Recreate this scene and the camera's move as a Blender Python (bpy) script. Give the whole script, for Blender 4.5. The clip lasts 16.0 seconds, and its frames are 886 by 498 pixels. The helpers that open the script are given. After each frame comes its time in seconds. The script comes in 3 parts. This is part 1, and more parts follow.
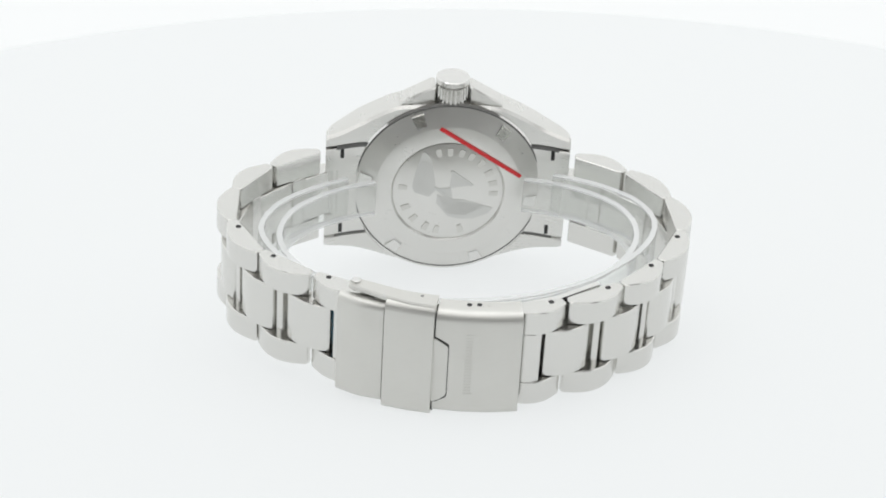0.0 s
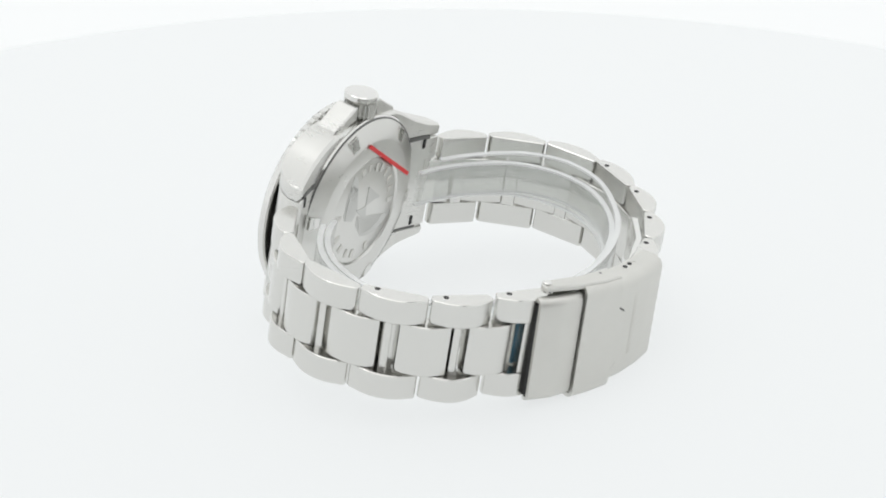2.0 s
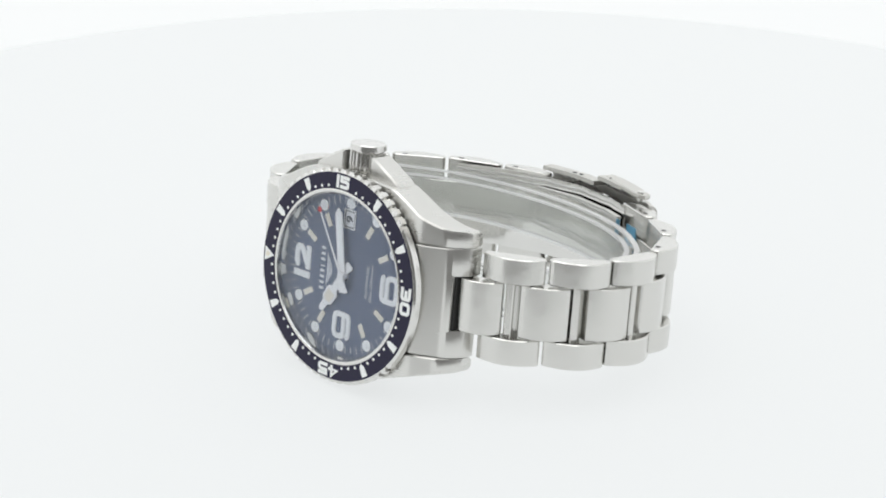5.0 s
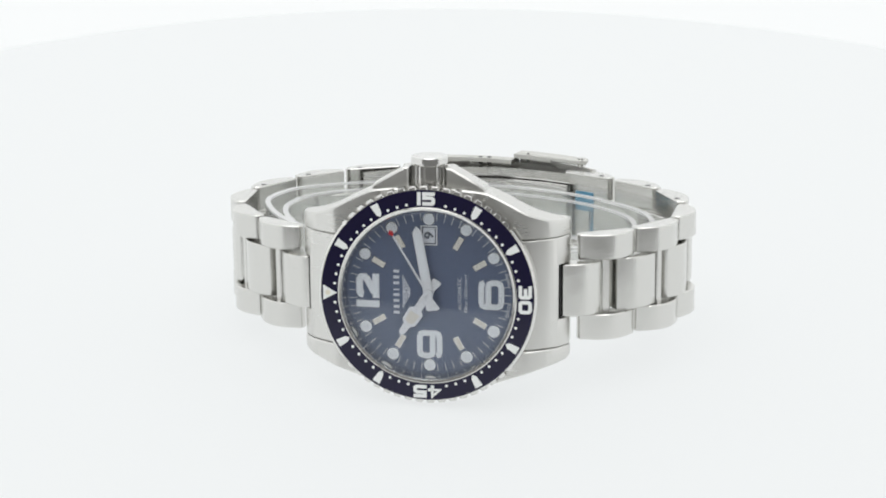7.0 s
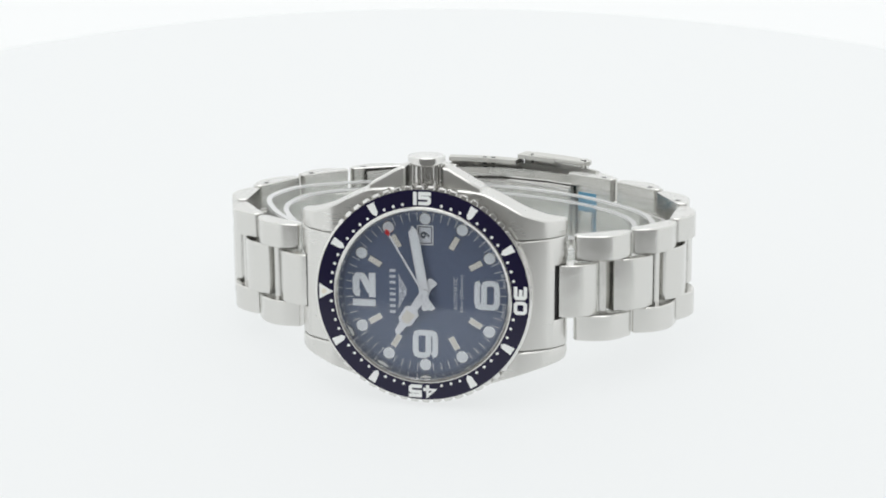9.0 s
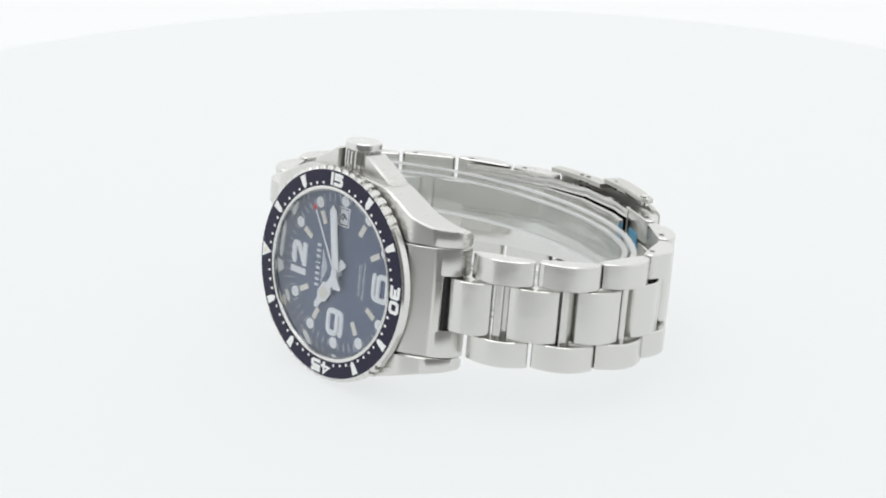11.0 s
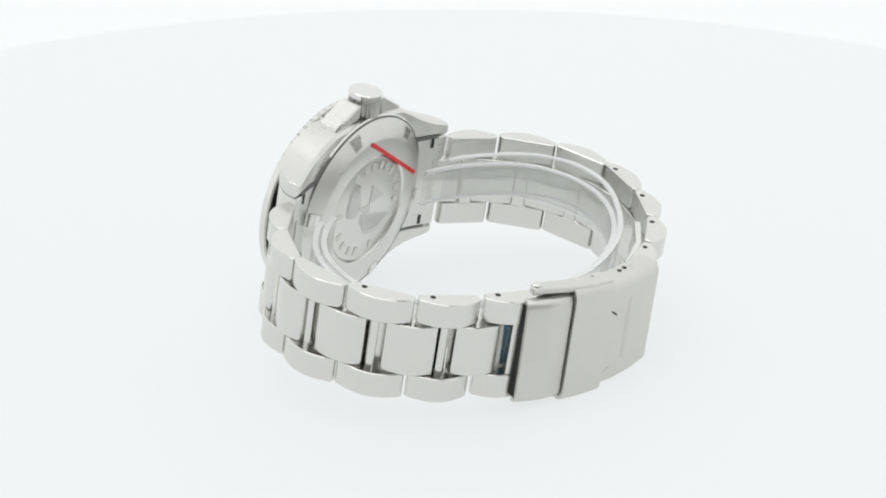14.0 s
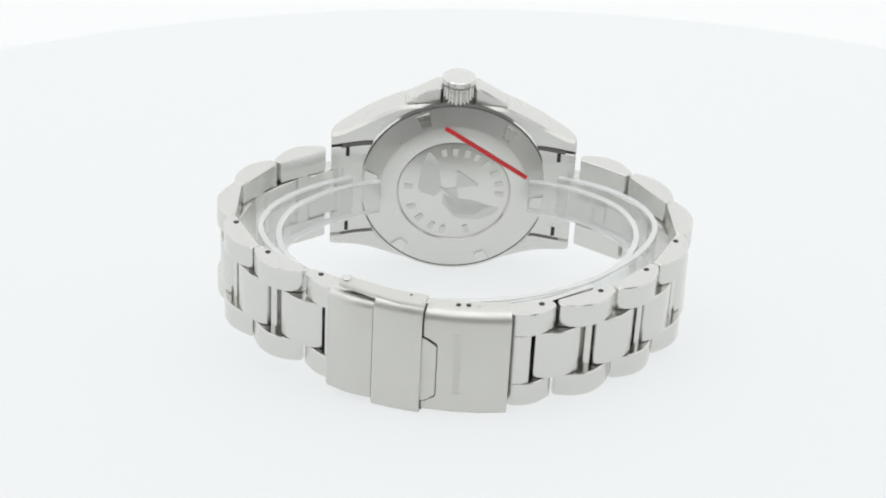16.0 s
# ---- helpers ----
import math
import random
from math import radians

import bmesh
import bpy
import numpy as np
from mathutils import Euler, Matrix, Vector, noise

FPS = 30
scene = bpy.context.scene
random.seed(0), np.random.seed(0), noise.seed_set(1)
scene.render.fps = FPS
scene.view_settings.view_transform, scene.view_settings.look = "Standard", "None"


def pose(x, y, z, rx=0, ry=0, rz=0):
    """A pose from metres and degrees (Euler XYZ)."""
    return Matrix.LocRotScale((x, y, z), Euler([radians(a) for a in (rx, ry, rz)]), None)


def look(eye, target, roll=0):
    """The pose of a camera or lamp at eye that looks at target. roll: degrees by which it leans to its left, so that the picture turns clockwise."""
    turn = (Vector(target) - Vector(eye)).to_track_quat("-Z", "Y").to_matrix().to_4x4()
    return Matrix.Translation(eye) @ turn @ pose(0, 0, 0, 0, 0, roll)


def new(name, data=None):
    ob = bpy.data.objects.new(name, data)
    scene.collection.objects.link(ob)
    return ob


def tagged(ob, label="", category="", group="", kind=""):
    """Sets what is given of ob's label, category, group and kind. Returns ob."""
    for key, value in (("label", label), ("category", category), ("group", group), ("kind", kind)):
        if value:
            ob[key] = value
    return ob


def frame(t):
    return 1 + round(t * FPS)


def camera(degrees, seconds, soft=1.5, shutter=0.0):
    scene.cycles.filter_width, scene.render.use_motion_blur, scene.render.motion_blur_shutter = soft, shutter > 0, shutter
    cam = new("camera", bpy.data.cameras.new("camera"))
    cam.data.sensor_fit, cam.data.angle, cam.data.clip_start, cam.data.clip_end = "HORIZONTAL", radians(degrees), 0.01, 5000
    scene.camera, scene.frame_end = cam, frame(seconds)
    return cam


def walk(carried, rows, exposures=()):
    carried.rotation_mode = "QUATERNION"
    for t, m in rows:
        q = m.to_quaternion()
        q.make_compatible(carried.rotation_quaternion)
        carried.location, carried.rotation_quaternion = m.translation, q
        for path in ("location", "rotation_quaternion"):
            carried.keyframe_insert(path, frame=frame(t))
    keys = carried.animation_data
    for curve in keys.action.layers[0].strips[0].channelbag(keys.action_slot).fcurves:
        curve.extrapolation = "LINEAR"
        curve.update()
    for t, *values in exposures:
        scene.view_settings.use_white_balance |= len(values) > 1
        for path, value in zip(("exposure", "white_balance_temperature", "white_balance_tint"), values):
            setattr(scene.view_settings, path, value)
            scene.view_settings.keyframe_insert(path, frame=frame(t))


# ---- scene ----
cam = camera(23.62, 16.0, soft=1.9)
EYE = (0.0, -0.38606, 0.184)
VIEW = look(EYE, (-0.002536, -0.009986, 0.020714), roll=0.15)
walk(cam, [(0.0, VIEW), (16.0, VIEW)])

# ---- light: an assumed white light tent and an added lamp round a white turntable ----
MM = 0.001
# low world light for an assumed dim room at the tent's open front
world = bpy.data.worlds.new("studio")
scene.world = world
world.use_nodes = True
world.node_tree.nodes["Background"].inputs["Color"].default_value = (1.0, 1.0, 0.98, 1)
world.node_tree.nodes["Background"].inputs["Strength"].default_value = 0.2
scene.view_settings.exposure = 0.0
# unseen area lamp added inside the tent to brighten top faces and dial
fill_lamp = new("fill_lamp", bpy.data.lights.new("fill_lamp", "AREA"))
fill_lamp.data.shape, fill_lamp.data.size, fill_lamp.data.energy = "SQUARE", 0.7, 1.9
fill_lamp.matrix_world = look((0.0, -0.20, 0.66), (0.0, 0.0, 0.02))


# ---- materials ----
def material(name, color, rough=0.5, metal=0.0):
    m = bpy.data.materials.new(name)
    m.use_nodes = True
    b = m.node_tree.nodes["Principled BSDF"]
    b.inputs["Base Color"].default_value = (*color, 1)
    b.inputs["Roughness"].default_value = rough
    b.inputs["Metallic"].default_value = metal
    return m


def steel(name, color, rough, stretch, bump=0.05, spread=0.1):
    """Steel with fine brushing: noise drawn out along one axis of the watch."""
    m = material(name, color, rough, 1.0)
    nt = m.node_tree
    b = nt.nodes["Principled BSDF"]
    tc = nt.nodes.new("ShaderNodeTexCoord")
    mp = nt.nodes.new("ShaderNodeMapping")
    mp.inputs["Scale"].default_value = stretch
    grain = nt.nodes.new("ShaderNodeTexNoise")
    grain.inputs["Scale"].default_value = 1.0
    grain.inputs["Detail"].default_value = 3.0
    patch = nt.nodes.new("ShaderNodeTexNoise")
    patch.inputs["Scale"].default_value = 160.0
    patch.inputs["Detail"].default_value = 2.0
    nt.links.new(tc.outputs["Object"], mp.inputs["Vector"])
    nt.links.new(mp.outputs["Vector"], grain.inputs["Vector"])
    nt.links.new(tc.outputs["Object"], patch.inputs["Vector"])
    add = nt.nodes.new("ShaderNodeMath")
    add.operation = "ADD"
    nt.links.new(grain.outputs["Fac"], add.inputs[0])
    nt.links.new(patch.outputs["Fac"], add.inputs[1])
    ramp = nt.nodes.new("ShaderNodeMapRange")
    ramp.inputs["From Min"].default_value = 0.6
    ramp.inputs["From Max"].default_value = 1.4
    ramp.inputs["To Min"].default_value = rough - spread
    ramp.inputs["To Max"].default_value = rough + spread
    nt.links.new(add.outputs["Value"], ramp.inputs["Value"])
    nt.links.new(ramp.outputs["Result"], b.inputs["Roughness"])
    wave = nt.nodes.new("ShaderNodeTexNoise")
    wave.inputs["Scale"].default_value = 260.0
    wave.inputs["Detail"].default_value = 1.0
    nt.links.new(tc.outputs["Object"], wave.inputs["Vector"])
    wb = nt.nodes.new("ShaderNodeBump")
    wb.inputs["Strength"].default_value = 0.25
    wb.inputs["Distance"].default_value = 0.00012
    nt.links.new(wave.outputs["Fac"], wb.inputs["Height"])
    bp = nt.nodes.new("ShaderNodeBump")
    bp.inputs["Strength"].default_value = bump
    bp.inputs["Distance"].default_value = 0.000006
    nt.links.new(grain.outputs["Fac"], bp.inputs["Height"])
    nt.links.new(wb.outputs["Normal"], bp.inputs["Normal"])
    nt.links.new(bp.outputs["Normal"], b.inputs["Normal"])
    return m


STEEL = (0.70, 0.695, 0.67)
BRUSHED = steel("brushed_steel", STEEL, 0.22, (300, 300, 5000), 0.03, 0.04)
BRUSHED_LONG = steel("brushed_steel_long", STEEL, 0.3, (300, 300, 5000), 0.02, 0.05)
POLISHED = steel("polished_steel", (0.74, 0.735, 0.715), 0.08, (1500, 1500, 1500), 0.0, 0.02)
SATIN = steel("satin_steel", (0.67, 0.665, 0.635), 0.48, (400, 400, 6000), 0.08, 0.06)
MATT = steel("etched_steel", (0.64, 0.64, 0.62), 0.45, (4000, 4000, 4000), 0.15, 0.05)
BACK_STEEL = steel("caseback_steel", (0.71, 0.705, 0.68), 0.34, (3000, 3000, 3000), 0.05, 0.08)
MEDAL = steel("medal_steel", (0.72, 0.715, 0.69), 0.32, (4000, 4000, 4000), 0.1, 0.05)
# near-black that paints the shade in gaps, slots and holes
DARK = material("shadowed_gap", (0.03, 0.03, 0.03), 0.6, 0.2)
# gasket grey, also painted as shade into clasp seams and lug gaps
GROOVE = material("gasket_and_gap_shade", (0.16, 0.16, 0.155), 0.5, 0.4)
WHITE = material("lume_white", (0.93, 0.95, 0.94), 0.5)
HAND = material("rhodium_hand", (0.90, 0.90, 0.89), 0.45, 0.35)
PRINT = material("dial_print", (0.72, 0.74, 0.76), 0.5)
RED = material("red_film", (0.72, 0.02, 0.025), 0.4)
BLUE_STRIP = material("film_and_reflection_blue", (0.10, 0.30, 0.46), 0.3)
INK = material("date_ink", (0.10, 0.11, 0.13), 0.5)
PAPER = material("date_disc", (0.80, 0.81, 0.82), 0.6)
PALE_BAR = material("hour_bar", (0.84, 0.80, 0.70), 0.5)


def speckled(name, color, rough, metal, spec, amount=0.12, scale=900.0):
    m = material(name, color, rough, metal)
    nt = m.node_tree
    b = nt.nodes["Principled BSDF"]
    b.inputs["Specular IOR Level"].default_value = spec
    tc = nt.nodes.new("ShaderNodeTexCoord")
    n = nt.nodes.new("ShaderNodeTexNoise")
    n.inputs["Scale"].default_value = scale
    n.inputs["Detail"].default_value = 4.0
    mix = nt.nodes.new("ShaderNodeMix")
    mix.data_type = "RGBA"
    mix.inputs[6].default_value = (*[c * (1 - amount) for c in color], 1)
    mix.inputs[7].default_value = (*[min(1, c * (1 + amount)) for c in color], 1)
    nt.links.new(tc.outputs["Object"], n.inputs["Vector"])
    nt.links.new(n.outputs["Fac"], mix.inputs[0])
    nt.links.new(mix.outputs[2], b.inputs["Base Color"])
    return m


DIAL = speckled("dial_blue", (0.142, 0.172, 0.248), 0.5, 0.0, 0.15, 0.08)
INSERT = speckled("bezel_navy", (0.009, 0.007, 0.034), 0.14, 0.0, 0.35)
BEZEL_STEEL = steel("bezel_steel", (0.74, 0.735, 0.715), 0.16, (1500, 1500, 1500), 0.0, 0.03)


def clear(name, tint, ior, rough, haze, gain, power, solid=False):
    """Thin clear sheet: lets light straight through, with a Fresnel gloss and a little white haze."""
    m = bpy.data.materials.new(name)
    m.use_nodes = True
    nt = m.node_tree
    nt.nodes.remove(nt.nodes["Principled BSDF"])
    out = nt.nodes["Material Output"]
    see = nt.nodes.new("ShaderNodeBsdfTransparent")
    see.inputs["Color"].default_value = (*tint, 1)
    white = nt.nodes.new("ShaderNodeBsdfDiffuse" if solid else "ShaderNodeBsdfTranslucent")
    white.inputs["Color"].default_value = (0.9, 0.9, 0.9, 1)
    body = nt.nodes.new("ShaderNodeMixShader")
    body.inputs[0].default_value = haze
    gloss = nt.nodes.new("ShaderNodeBsdfGlossy")
    gloss.inputs["Roughness"].default_value = rough
    lw = nt.nodes.new("ShaderNodeLayerWeight")
    lw.inputs["Blend"].default_value = 0.5
    pw = nt.nodes.new("ShaderNodeMath")
    pw.operation, pw.inputs[1].default_value = "POWER", power
    fres = nt.nodes.new("ShaderNodeMath")
    fres.operation, fres.inputs[1].default_value, fres.inputs[2].default_value = "MULTIPLY_ADD", gain, ((ior - 1) / (ior + 1)) ** 2
    nt.links.new(lw.outputs["Facing"], pw.inputs[0])
    nt.links.new(pw.outputs[0], fres.inputs[0])
    mix = nt.nodes.new("ShaderNodeMixShader")
    nt.links.new(see.outputs[0], body.inputs[1])
    nt.links.new(white.outputs[0], body.inputs[2])
    nt.links.new(fres.outputs[0], mix.inputs[0])
    nt.links.new(body.outputs[0], mix.inputs[1])
    nt.links.new(gloss.outputs[0], mix.inputs[2])
    nt.links.new(mix.outputs[0], out.inputs["Surface"])
    return m


GLASS = clear("sapphire_glass", (0.985, 0.99, 1.0), 1.33, 0.0, 0.0, 1.75, 4.7)
PLASTIC = clear("clear_plastic", (0.98, 0.985, 0.98), 1.45, 0.04, 0.08, 0.9, 5.0)
PLASTIC_RIM = clear("clear_plastic_rim", (0.95, 0.96, 0.96), 1.5, 0.1, 0.48, 0.9, 4.0, True)


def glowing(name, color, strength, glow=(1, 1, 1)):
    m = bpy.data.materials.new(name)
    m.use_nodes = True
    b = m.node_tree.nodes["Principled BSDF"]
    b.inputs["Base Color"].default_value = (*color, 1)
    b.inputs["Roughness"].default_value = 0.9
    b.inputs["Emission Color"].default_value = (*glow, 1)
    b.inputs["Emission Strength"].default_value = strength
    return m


# ---- mesh helpers, in millimetres of the watch ----
def ring_mesh(bm, rings, closed=True, caps=True):
    """Joins rings of equally many points into a skin."""
    rows = [[bm.verts.new(p) for p in r] for r in rings]
    n = len(rows[0])
    for a, b in zip(rows, rows[1:]):
        for i in range(n if closed else n - 1):
            j = (i + 1) % n
            bm.faces.new((a[i], a[j], b[j], b[i]))
    if caps:
        bm.faces.new(rows[0][::-1])
        bm.faces.new(rows[-1])
    return rows


def revolve(bm, profile, seg=96, x=0, z=0, wave=None):
    """A closed profile of (radius, y) turned round the watch's y axis."""
    cols = []
    for i in range(seg):
        a = 2 * math.pi * i / seg
        cols.append([bm.verts.new((x + (r + (wave(i, k) if wave else 0)) * math.cos(a), y,
                                   z + (r + (wave(i, k) if wave else 0)) * math.sin(a))) for k, (r, y) in enumerate(profile)])
    m = len(profile)
    for i in range(seg):
        a, b = cols[i], cols[(i + 1) % seg]
        for k in range(m):
            l = (k + 1) % m
            if profile[k][0] == 0 and profile[l][0] == 0:
                continue
            bm.faces.new((a[k], a[l], b[l], b[k]))


def prism(bm, poly, w0, w1, put, cut=0.25):
    """Polygon (a, b) drawn out from w0 to w1 with chamfered rims; put maps (a, b, w) to the watch."""
    n = len(poly)
    area = sum(poly[i - 1][0] * poly[i][1] - poly[i][0] * poly[i - 1][1] for i in range(n))
    turn = 1 if area > 0 else -1

    def inset(d):
        out = []
        for i, (a, b) in enumerate(poly):
            ns = []
            for p, q in ((poly[i - 1], (a, b)), ((a, b), poly[(i + 1) % n])):
                l = math.hypot(q[0] - p[0], q[1] - p[1])
                ns.append((-(q[1] - p[1]) / l * turn, (q[0] - p[0]) / l * turn))
            m = (ns[0][0] + ns[1][0], ns[0][1] + ns[1][1])
            k = d * 2 / max(0.6, m[0] ** 2 + m[1] ** 2)
            out.append((a + m[0] * k, b + m[1] * k))
        return out
    rows = [(inset(cut), w0), (poly, w0 + cut), (poly, w1 - cut), (inset(cut), w1)]
    ring_mesh(bm, [[put(a, b, w) for a, b in q] for q, w in rows])


def box(bm, x0, x1, y0, y1, z0, z1, cut=0.15):
    prism(bm, [(x0, y0), (x1, y0), (x1, y1), (x0, y1)], z0, z1, lambda a, b, w: (a, b, w), cut)


def part(name, bm, mat, parent, label="", smooth=35):
    bmesh.ops.scale(bm, vec=(MM, MM, MM), verts=bm.verts)
    bmesh.ops.recalc_face_normals(bm, faces=bm.faces)
    me = bpy.data.meshes.new(name)
    bm.to_mesh(me)
    bm.free()
    me.materials.append(mat)
    for p in me.polygons:
        p.use_smooth = True
    me.set_sharp_from_angle(angle=radians(smooth))
    ob = new(name, me)
    ob.parent = parent
    if label:
        ob["label"] = label
    return ob


def disc(bm, cx, cz, r, y0, y1, seg=20):
    c = min(0.06, r * 0.2)
    rows = [(r, y1), (r, y0 + c), (r - c, y0)]
    ring_mesh(bm, [[(cx + q * math.cos(2 * math.pi * i / seg), y, cz + q * math.sin(2 * math.pi * i / seg)) for i in range(seg)] for q, y in rows])


def flat(bm, pts, y0, y1):
    """A small plate with outline pts (x, z) between the levels y0 (front) and y1."""
    ring_mesh(bm, [[(x, y1, z) for x, z in pts], [(x, y0, z) for x, z in pts]])


def polar(r, deg):
    """Place at radius r and clock angle deg (0 at twelve, 90 at three)."""
    a = radians(deg)
    return -r * math.cos(a), r * math.sin(a)


def radial(bm, deg, shape, y0, y1):
    """Plate with outline (outward, sideways) at a clock angle."""
    a = radians(deg)
    o = (-math.cos(a), math.sin(a))
    s = (math.sin(a), math.cos(a))
    flat(bm, [(o[0] * p + s[0] * q, o[1] * p + s[1] * q) for p, q in shape], y0, y1)


def lettering(name, text, size, wide, centre, up, y, thick, mat, parent, bold=0.0, label="", back=False):
    """Text lying on the dial, bezel or back: centre (x, z), up a direction (x, z), size the height of the capitals."""
    cu = bpy.data.curves.new(name, "FONT")
    cu.body, cu.align_x, cu.align_y = text, "LEFT", "BOTTOM_BASELINE"
    cu.size, cu.offset, cu.resolution_u = 1.0, bold, 3
    tmp = bpy.data.objects.new(name, cu)
    scene.collection.objects.link(tmp)
    dg = bpy.context.evaluated_depsgraph_get()
    me = bpy.data.meshes.new_from_object(tmp.evaluated_get(dg))
    bpy.data.objects.remove(tmp)
    bm = bmesh.new()
    bm.from_mesh(me)
    xs = [v.co.x for v in bm.verts]
    ys = [v.co.y for v in bm.verts]
    w, h = max(xs) - min(xs), max(ys) - min(ys)
    kx, ky = wide / w, size / h
    l = math.hypot(*up)
    ux, uz = up[0] / l, up[1] / l
    rx, rz = (uz, -ux) if not back else (-uz, ux)
    geo = bmesh.ops.extrude_face_region(bm, geom=bm.faces[:])
    top = {v for v in geo["geom"] if isinstance(v, bmesh.types.BMVert)}
    for v in bm.verts:
        a, b = (v.co.x - min(xs) - w / 2) * kx, (v.co.y - min(ys) - h / 2) * ky
        v.co = (centre[0] + rx * a + ux * b, y - thick if v in top else y, centre[1] + rz * a + uz * b)
    return part(name, bm, mat, parent, label)


DIGITS = {
    "0": [[(0.15, 1), (0.85, 1), (1, 0.85), (1, 0.15), (0.85, 0), (0.15, 0), (0, 0.15), (0, 0.85), (0.15, 1)]],
    "1": [[(0.5, 0), (0.5, 1)]],
    "2": [[(0, 0.76), (0.03, 0.92), (0.14, 1), (0.86, 1), (1, 0.88), (1, 0.66), (0.9, 0.54), (0.12, 0.1)], [(0, 0), (1, 0)]],
    "3": [[(0, 1), (0.86, 1), (1, 0.88), (1, 0.62), (0.86, 0.52), (0.3, 0.52)], [(0.8, 0.52), (1, 0.40), (1, 0.12), (0.86, 0), (0, 0)]],
    "4": [[(0.74, 0), (0.74, 1), (0, 0.3), (1, 0.3)]],
    "5": [[(1, 1), (0, 1), (0, 0.58), (0.86, 0.58), (1, 0.46), (1, 0.12), (0.86, 0), (0, 0)]],
    "6": [[(1, 0.84), (0.95, 0.96), (0.82, 1), (0.2, 1), (0.05, 0.94), (0, 0.8), (0, 0.2), (0.05, 0.06), (0.2, 0), (0.8, 0), (0.95, 0.06), (1, 0.2), (1, 0.46), (0.95, 0.6), (0.82, 0.65), (0.5, 0.65)], [(0.6, 0.65), (0, 0.65)]],
}
DIGITS["9"] = [[(1 - u, 1 - v) for u, v in line] for line in DIGITS["6"]]


def stroke(bm, line, width, put, y0, y1):
    """A broad pen line with mitred corners."""
    n = len(line)
    shut = line[0] == line[-1]
    left, right = [], []
    for i, (x, y) in enumerate(line):
        prev = line[i - 1] if i else (line[-2] if shut else None)
        nxt = line[i + 1] if i < n - 1 else (line[1] if shut else None)
        ns = []
        for p, q in ((prev, (x, y)), ((x, y), nxt)):
            if p and q:
                l = math.hypot(q[0] - p[0], q[1] - p[1])
                ns.append((-(q[1] - p[1]) / l, (q[0] - p[0]) / l))
        m = (sum(a for a, _ in ns), sum(b for _, b in ns))
        l = math.hypot(*m) or 1
        m = (m[0] / l, m[1] / l)
        k = width / 2 / max(0.62, m[0] * ns[0][0] + m[1] * ns[0][1])
        left.append((x + m[0] * k, y + m[1] * k))
        right.append((x - m[0] * k, y - m[1] * k))
    rings = [[put(*a, y1), put(*a, y0), put(*b, y0), put(*b, y1)] for a, b in zip(left, right)]
    ring_mesh(bm, rings)


def numeral(name, text, h, widths, gap, pen, put, mat, parent, y0, y1):
    """Block figures of height h, each with its own width, centred; put maps (right, up, level) to the watch."""
    bm = bmesh.new()
    a = -(sum(widths) + gap * (len(text) - 1)) / 2
    for ch, w in zip(text, widths):
        for k, line in enumerate(DIGITS[ch]):
            pts = []
            for u, v in line:
                pts.append((a + (w / 2 if ch == "1" else pen / 2 + u * (w - pen)), -h / 2 + pen / 2 + v * (h - pen)))
            if pts[0] != pts[-1]:
                for e, f in ((0, 1), (-1, -2)):
                    l = math.hypot(pts[e][0] - pts[f][0], pts[e][1] - pts[f][1])
                    if ch in "1435" or ch == "2" and k:
                        pts[e] = tuple(c + (c - d) / l * pen / 2 for c, d in zip(pts[e], pts[f]))
            stroke(bm, pts, pen, put, y0 - 0.012 * k, y1)
        a += w + gap
    return part(name, bm, mat, parent)


# ---- the watch ----
watch = tagged(new("wristwatch"), "steel diver's wristwatch with navy bezel standing on its edge", "wristwatch")


def lerp(x, table):
    for (a, p), (b, q) in zip(table, table[1:]):
        if x <= b:
            return p + (q - p) * (x - a) / (b - a) if x > a else p
    return table[-1][1]


TOP = [(0, 19.6), (10, 19.2), (14, 17.6), (18, 15.5), (22, 14.0), (25.4, 13.4)]
LOW = [(0, -19.2), (6, -18.6), (11, -17.3), (15, -15.9), (19, -14.6), (22, -13.8), (25.4, -13.0)]
FRONT = [(0, 2.2), (17, 2.2), (18.2, 2.4), (20.4, 3.6), (22.6, 5.2), (23.8, 6.6), (24.6, 7.9), (25.1, 9.0)]
BACK = [(0, 9.2), (14, 9.2), (18, 9.6), (21, 10.4), (23.5, 11.3), (25.1, 11.7)]


def smooth(x, table):
    """Reads a table with rounded corners between its entries."""
    n = len(table)
    for i in range(n - 1):
        (a, p), (b, q) = table[i], table[i + 1]
        if x <= b or i == n - 2:
            f = min(1.0, max(0.0, (x - a) / (b - a)))

            def slope(k):
                if k == 0:
                    return 0.0
                if k == n - 1:
                    return (table[k][1] - table[k - 1][1]) / (table[k][0] - table[k - 1][0])
                return (table[k + 1][1] - table[k - 1][1]) / (table[k + 1][0] - table[k - 1][0])
            m0, m1 = slope(i) * (b - a), slope(i + 1) * (b - a)
            return (2 * f ** 3 - 3 * f * f + 1) * p + (f ** 3 - 2 * f * f + f) * m0 + (3 * f * f - 2 * f ** 3) * q + (f ** 3 - f * f) * m1


def section(x, z0, z1, cut=0.45, low_cut=0.45):
    a = abs(x)
    f, b = smooth(a, FRONT), smooth(a, BACK)
    return [(x, f + cut, z0), (x, b - low_cut, z0), (x, b, z0 + low_cut), (x, b, z1 - low_cut), (x, b - low_cut, z1),
            (x, f + cut, z1), (x, f, z1 - cut), (x, f, z0 + cut)]


